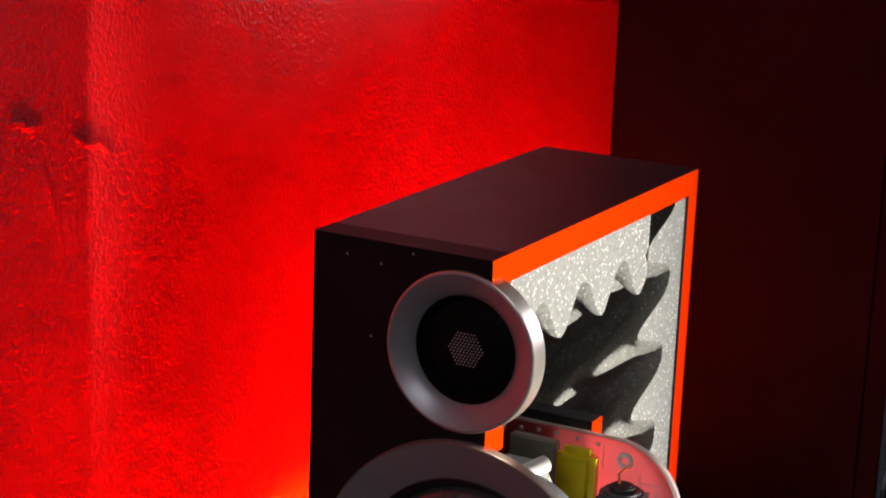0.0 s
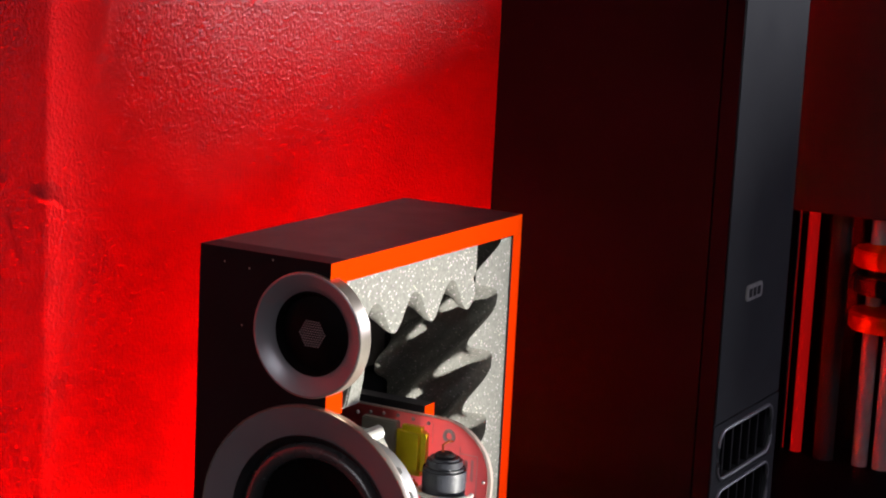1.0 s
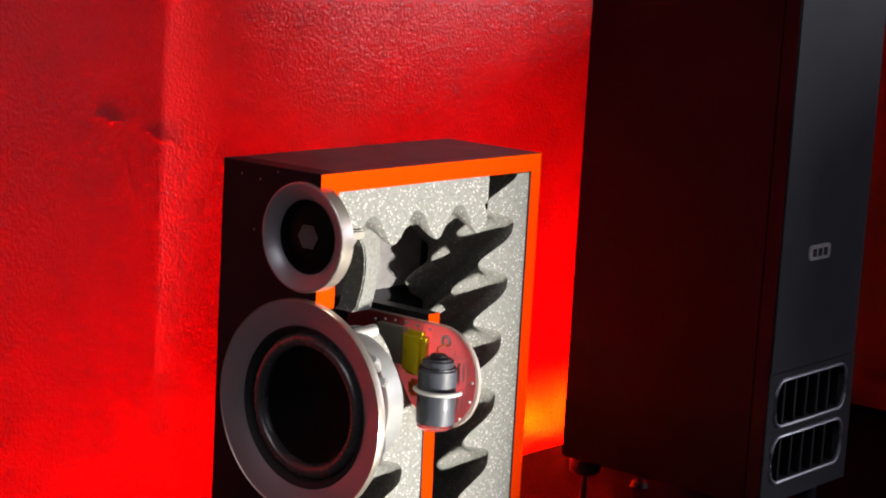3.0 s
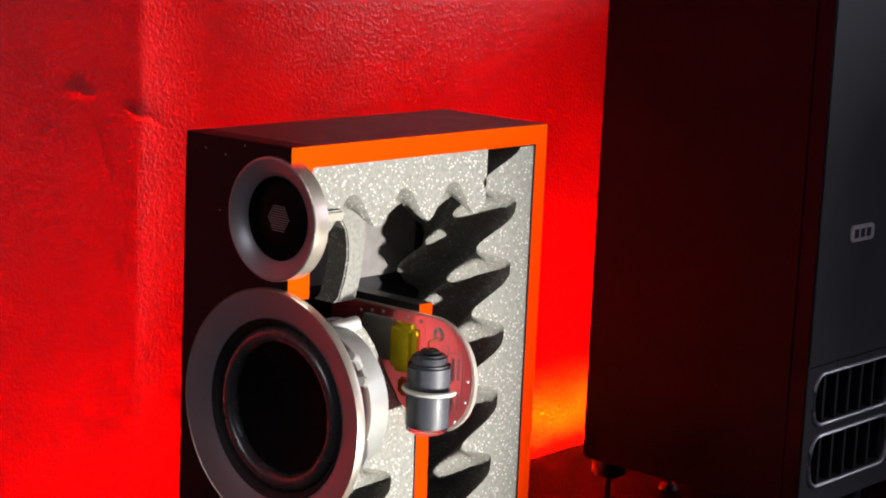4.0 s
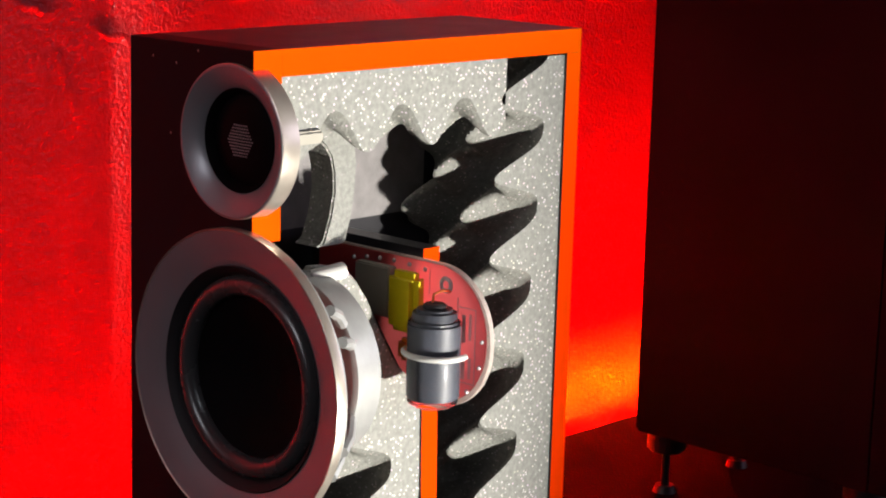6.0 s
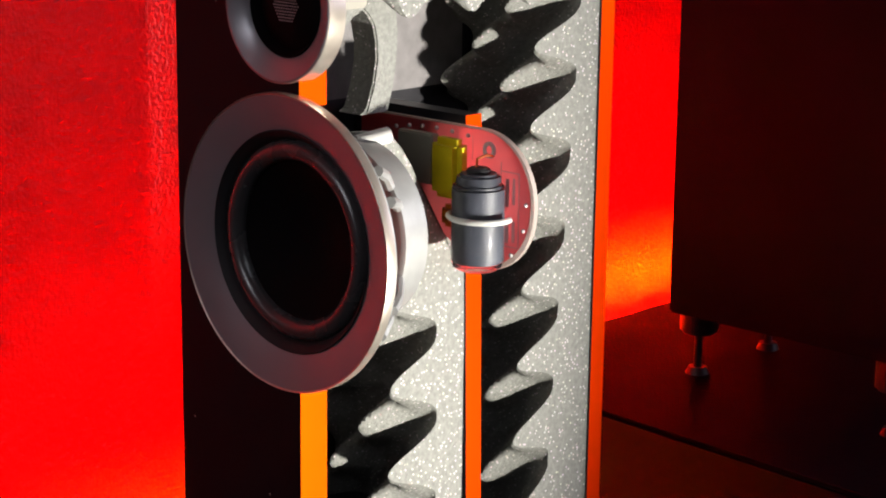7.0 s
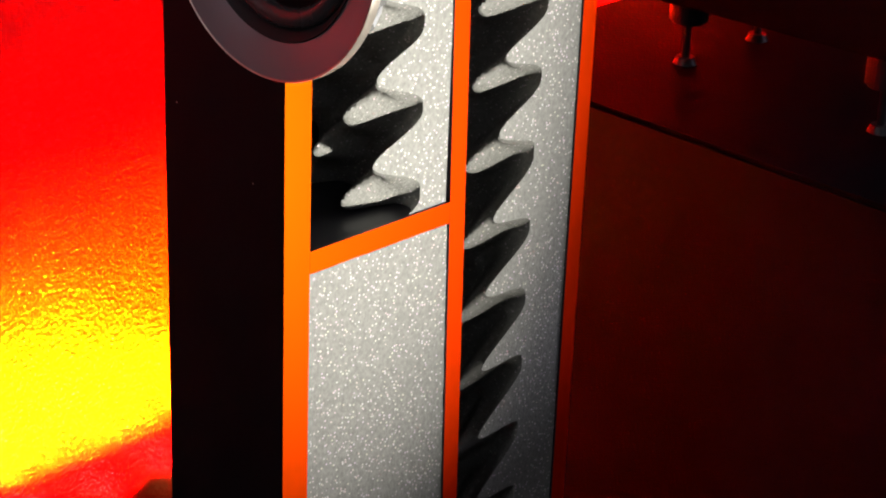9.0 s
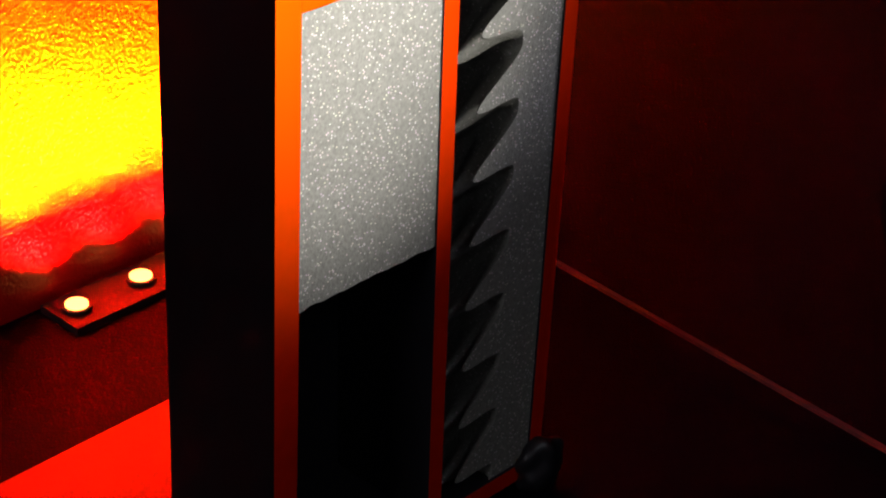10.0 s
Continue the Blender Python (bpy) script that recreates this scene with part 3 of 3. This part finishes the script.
part("terminal", bm, BLACK_MATT, cap, "black terminal boss", smooth=True, bevel=0.001)
bm = bmesh.new()
tube(bm, [(CAPX - 0.002, CAPY, 0.768), (CAPX - 0.004, CAPY + 0.003, 0.773), (CAPX - 0.003, CAPY + 0.010, 0.7745), (CAPX - 0.003, BY - 0.001, 0.773)], 0.0009, 8)
part("lead", bm, COPPER, cap, "bare copper lead", smooth=True)
bm = bmesh.new()
lathe_z = [(0.0166, 0.7570), (0.0171, 0.7540), (0.0171, 0.7085), (0.0160, 0.7045), (0.0125, 0.7020), (0.0085, 0.7012)]
rings = [[bm.verts.new((CAPX + r * math.cos(2 * math.pi * k / 48), CAPY + r * math.sin(2 * math.pi * k / 48), z)) for k in range(48)] for r, z in lathe_z]
for a, b in zip(rings, rings[1:]):
    for k in range(48):
        bm.faces.new((a[k], a[(k + 1) % 48], b[(k + 1) % 48], b[k]))
sleeve = part("sleeve", bm, CLEAR, cap, "clear shrink sleeve gathered at the foot", smooth=True)
sleeve.visible_shadow = False
bm = bmesh.new()
tube(bm, [(CAPX + 0.001 + 0.0185 * math.sin(a) * 1.15, CAPY + 0.0005 - 0.0185 * math.cos(a), 0.7365) for a in [radians(-110 + 220 * k / 24) for k in range(25)]], 0.0019)
part("cable_tie", bm, WHITE, board, "white nylon cable tie", smooth=True)
bm = bmesh.new()
box(bm, 0.098, 0.1245, BY - 0.0150, BY - 0.0013, 0.742, 0.7815)
part("capacitor", bm, YELLOW, board, "yellow film capacitor", smooth=True, bevel=0.0045)
bm = bmesh.new()
box(bm, 0.104, 0.116, BY - 0.010, BY - 0.0013, 0.722, 0.737)
part("capacitor", bm, AMBER, board, "small amber film capacitor", smooth=True, bevel=0.003)
bm = bmesh.new()
box(bm, 0.064, 0.096, BY - 0.009, BY - 0.0013, 0.748, 0.7815)
part("resistor", bm, CREAM, board, "cream cement resistor", bevel=0.001)
bm = bmesh.new()
lathe(bm, 0.1400, 0.7765, [(0.0026, BY - 0.0016), (0.0030, BY - 0.0024), (0.0052, BY - 0.0024), (0.0056, BY - 0.0013)], 28)
part("screw_eyelet", bm, SILVER, board, smooth=True)

# the big floorstanding loudspeaker on the platform
BX0, BX1, BY0, BY1, BZ0, BZ1 = -0.124, 0.150, 0.693, 0.886, 0.512, 1.62
big = thing("floorstanding_loudspeaker", "tall charcoal floorstanding loudspeaker with a badge and two bass vents", "loudspeaker")
bm = bmesh.new()
extrude_outline(bm, [(BX0, BY0), (BX1 - 0.018, BY0), (BX1 - 0.018, BY1), (BX0, BY1)], "z", BZ0, BZ1)
part("cabinet", bm, SPEAKER_SHADED_SIDE, big, "plain charcoal cabinet, coloured near-black for its shaded side", bevel=0.003)


def slot(y0, y1, z0, z1, r, n=8):
    pts = []
    for cy, cz, a in ((y1 - r, z0 + r, -90), (y1 - r, z1 - r, 0), (y0 + r, z1 - r, 90), (y0 + r, z0 + r, 180)):
        pts += [(cy + r * math.cos(radians(a + 90 * k / n)), cz + r * math.sin(radians(a + 90 * k / n))) for k in range(n + 1)]
    return pts


def framed(bm, outer, inner, lo, hi):
    """A plate with one opening, by bridging two outlines of equal count."""
    n = len(outer)
    rings = [[bm.verts.new((h, a, b)) for a, b in o] for o in (outer, inner) for h in (lo, hi)]
    ol, oh, il, ih = rings
    for k in range(n):
        j = (k + 1) % n
        for q in ((oh[k], oh[j], ih[j], ih[k]), (ol[k], ol[j], il[j], il[k]), (ol[k], ol[j], oh[j], oh[k]), (il[k], il[j], ih[j], ih[k])):
            bm.faces.new(q)


# dark strip over the front panel's edge carries on the side's painted shade
slab("edge_shade_strip", SPEAKER_SHADED_SIDE, BX1 - 0.0185, BX1 - 0.0006, BY0 - 0.0012, BY0 + 0.0007, BZ0 + 0.002, BZ1 - 0.002, big)
VENTS = ((0.602, 0.655), (0.537, 0.590))
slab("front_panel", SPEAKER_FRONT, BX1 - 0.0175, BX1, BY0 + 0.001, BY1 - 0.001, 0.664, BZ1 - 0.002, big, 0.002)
for k, (z0, z1) in enumerate(VENTS):
    hi = 0.6636 if k == 0 else 0.5958
    lo = 0.5962 if k == 0 else BZ0 + 0.002
    inner = slot(BY0 + 0.016, BY1 - 0.020, z0, z1, 0.016)
    outer = []
    for a, b in inner:
        outer.append((BY0 + 0.001 if a < (BY0 + BY1) / 2 else BY1 - 0.001, lo if b < (z0 + z1) / 2 else hi))
    # pull the outer ring to the panel's corners and sides
    m = len(inner) // 4
    outer = [((BY1 - 0.001, lo), (BY1 - 0.001, hi), (BY0 + 0.001, hi), (BY0 + 0.001, lo))[i // m if i // m < 4 else 3] for i in range(len(inner))]
    bm = bmesh.new()
    framed(bm, outer, inner, BX1 - 0.0175, BX1)
    bmesh.ops.remove_doubles(bm, verts=bm.verts, dist=1e-5)
    bmesh.ops.dissolve_degenerate(bm, dist=1e-6, edges=bm.edges)
    vent = part("vent_panel", bm, SPEAKER_FRONT, big, "panel with a rounded bass vent")
    bm = bmesh.new()
    tube(bm, [(BX1 + 0.0005, a, b) for a, b in inner] + [(BX1 + 0.0005, *inner[0])], 0.0022, 8)
    part("vent_lip", bm, TRIM, vent, "rounded vent lip", smooth=True)
    slab("vent_backing", BLACK_MATT, BX1 - 0.0178, BX1 - 0.0172, BY0 + 0.01, BY1 - 0.01, lo + 0.004, hi - 0.004, vent)
    for y in [BY0 + 0.040 + 0.025 * i for i in range(6)]:
        slab("vent_fin", BLACK_VINYL, BX1 - 0.0170, BX1 - 0.004, y, y + 0.004, z0 - 0.001, z1 + 0.001, vent)
bm = bmesh.new()
extrude_outline(bm, slot(0.754, 0.800, 0.786, 0.803, 0.005), "x", BX1 - 0.0005, BX1 + 0.002)
badge = part("badge", bm, BADGE, big, "small silver rounded badge", bevel=0.0005)
for k in range(3):
    slab("badge_bar", BLACK_MATT, BX1 + 0.0018, BX1 + 0.0026, 0.760 + 0.012 * k, 0.768 + 0.012 * k, 0.790, 0.799, badge)
for x, y in ((-0.128, 0.752), (-0.128, BY1 - 0.012), (BX1 - 0.04, BY0 + 0.03), (BX1 - 0.04, BY1 - 0.03)):
    bm = bmesh.new()
    cylinder(bm, (x, y, 0.480), (x, y, BZ0 + 0.0005), 0.019, n=32)
    foot = part("foot", bm, BLACK_VINYL, big, "round black foot with a metal spike", bevel=0.003)
    bm = bmesh.new()
    cylinder(bm, (x, y, PZ + 0.006), (x, y, 0.482), 0.004, n=16)
    part("spike", bm, BLACK_VINYL, foot, smooth=True)
    bm = bmesh.new()
    cylinder(bm, (x, y, PZ), (x, y, PZ + 0.007), 0.012, 0.009, n=24)
    part("spike_cup", bm, BLACK_VINYL, foot, smooth=True)

# the display rack beyond the big loudspeaker
rack = thing("display_rack", "dark display rack with bright metal posts and a red light tube", "rack")
slab("upper_case", BLACK_MATT, -0.045, 0.60, 1.40, 1.80, 0.785, 1.12, rack, 0.004)
slab("rear_panel", BLACK_MATT, -0.36, -0.046, 1.50, 1.52, PZ, 1.60, rack, 0.002)
slab("back_board", GLOSS_BLACK, -0.040, 0.60, 1.50, 1.52, PZ, 0.784, rack)
slab("side_board", GLOSS_BLACK, -0.036, -0.030, 1.402, 1.499, PZ, 0.784, rack)
for x, r, mat, name in ((-0.026, 0.0035, CHROME, "post"), (0.036, 0.014, SPEAKER_FRONT, "post"), (0.088, 0.011, SILVER, "post"), (0.118, 0.012, SILVER, "post"), (0.165, 0.012, SILVER, "post")):
    bm = bmesh.new()
    cylinder(bm, (x, 1.43, PZ), (x, 1.43, 0.784), r, n=32)
    part(name, bm, mat, rack, smooth=True)
bm = bmesh.new()
cylinder(bm, (-0.006, 1.435, PZ + 0.002), (-0.006, 1.435, 0.782), 0.0075, n=32)
part("light_tube", bm, RED_TUBE, rack, "glowing red light tube", smooth=True)
for z, mat in ((0.640, CUT_RED), (0.690, GLOSS_BLACK), (0.725, CUT_RED)):
    bm = bmesh.new()
    cylinder(bm, (0.118, 1.40, z), (0.118, 1.40, z + 0.024), 0.052, n=40)
    part("collar", bm, mat, rack, "glossy round collar", bevel=0.003, smooth=True)
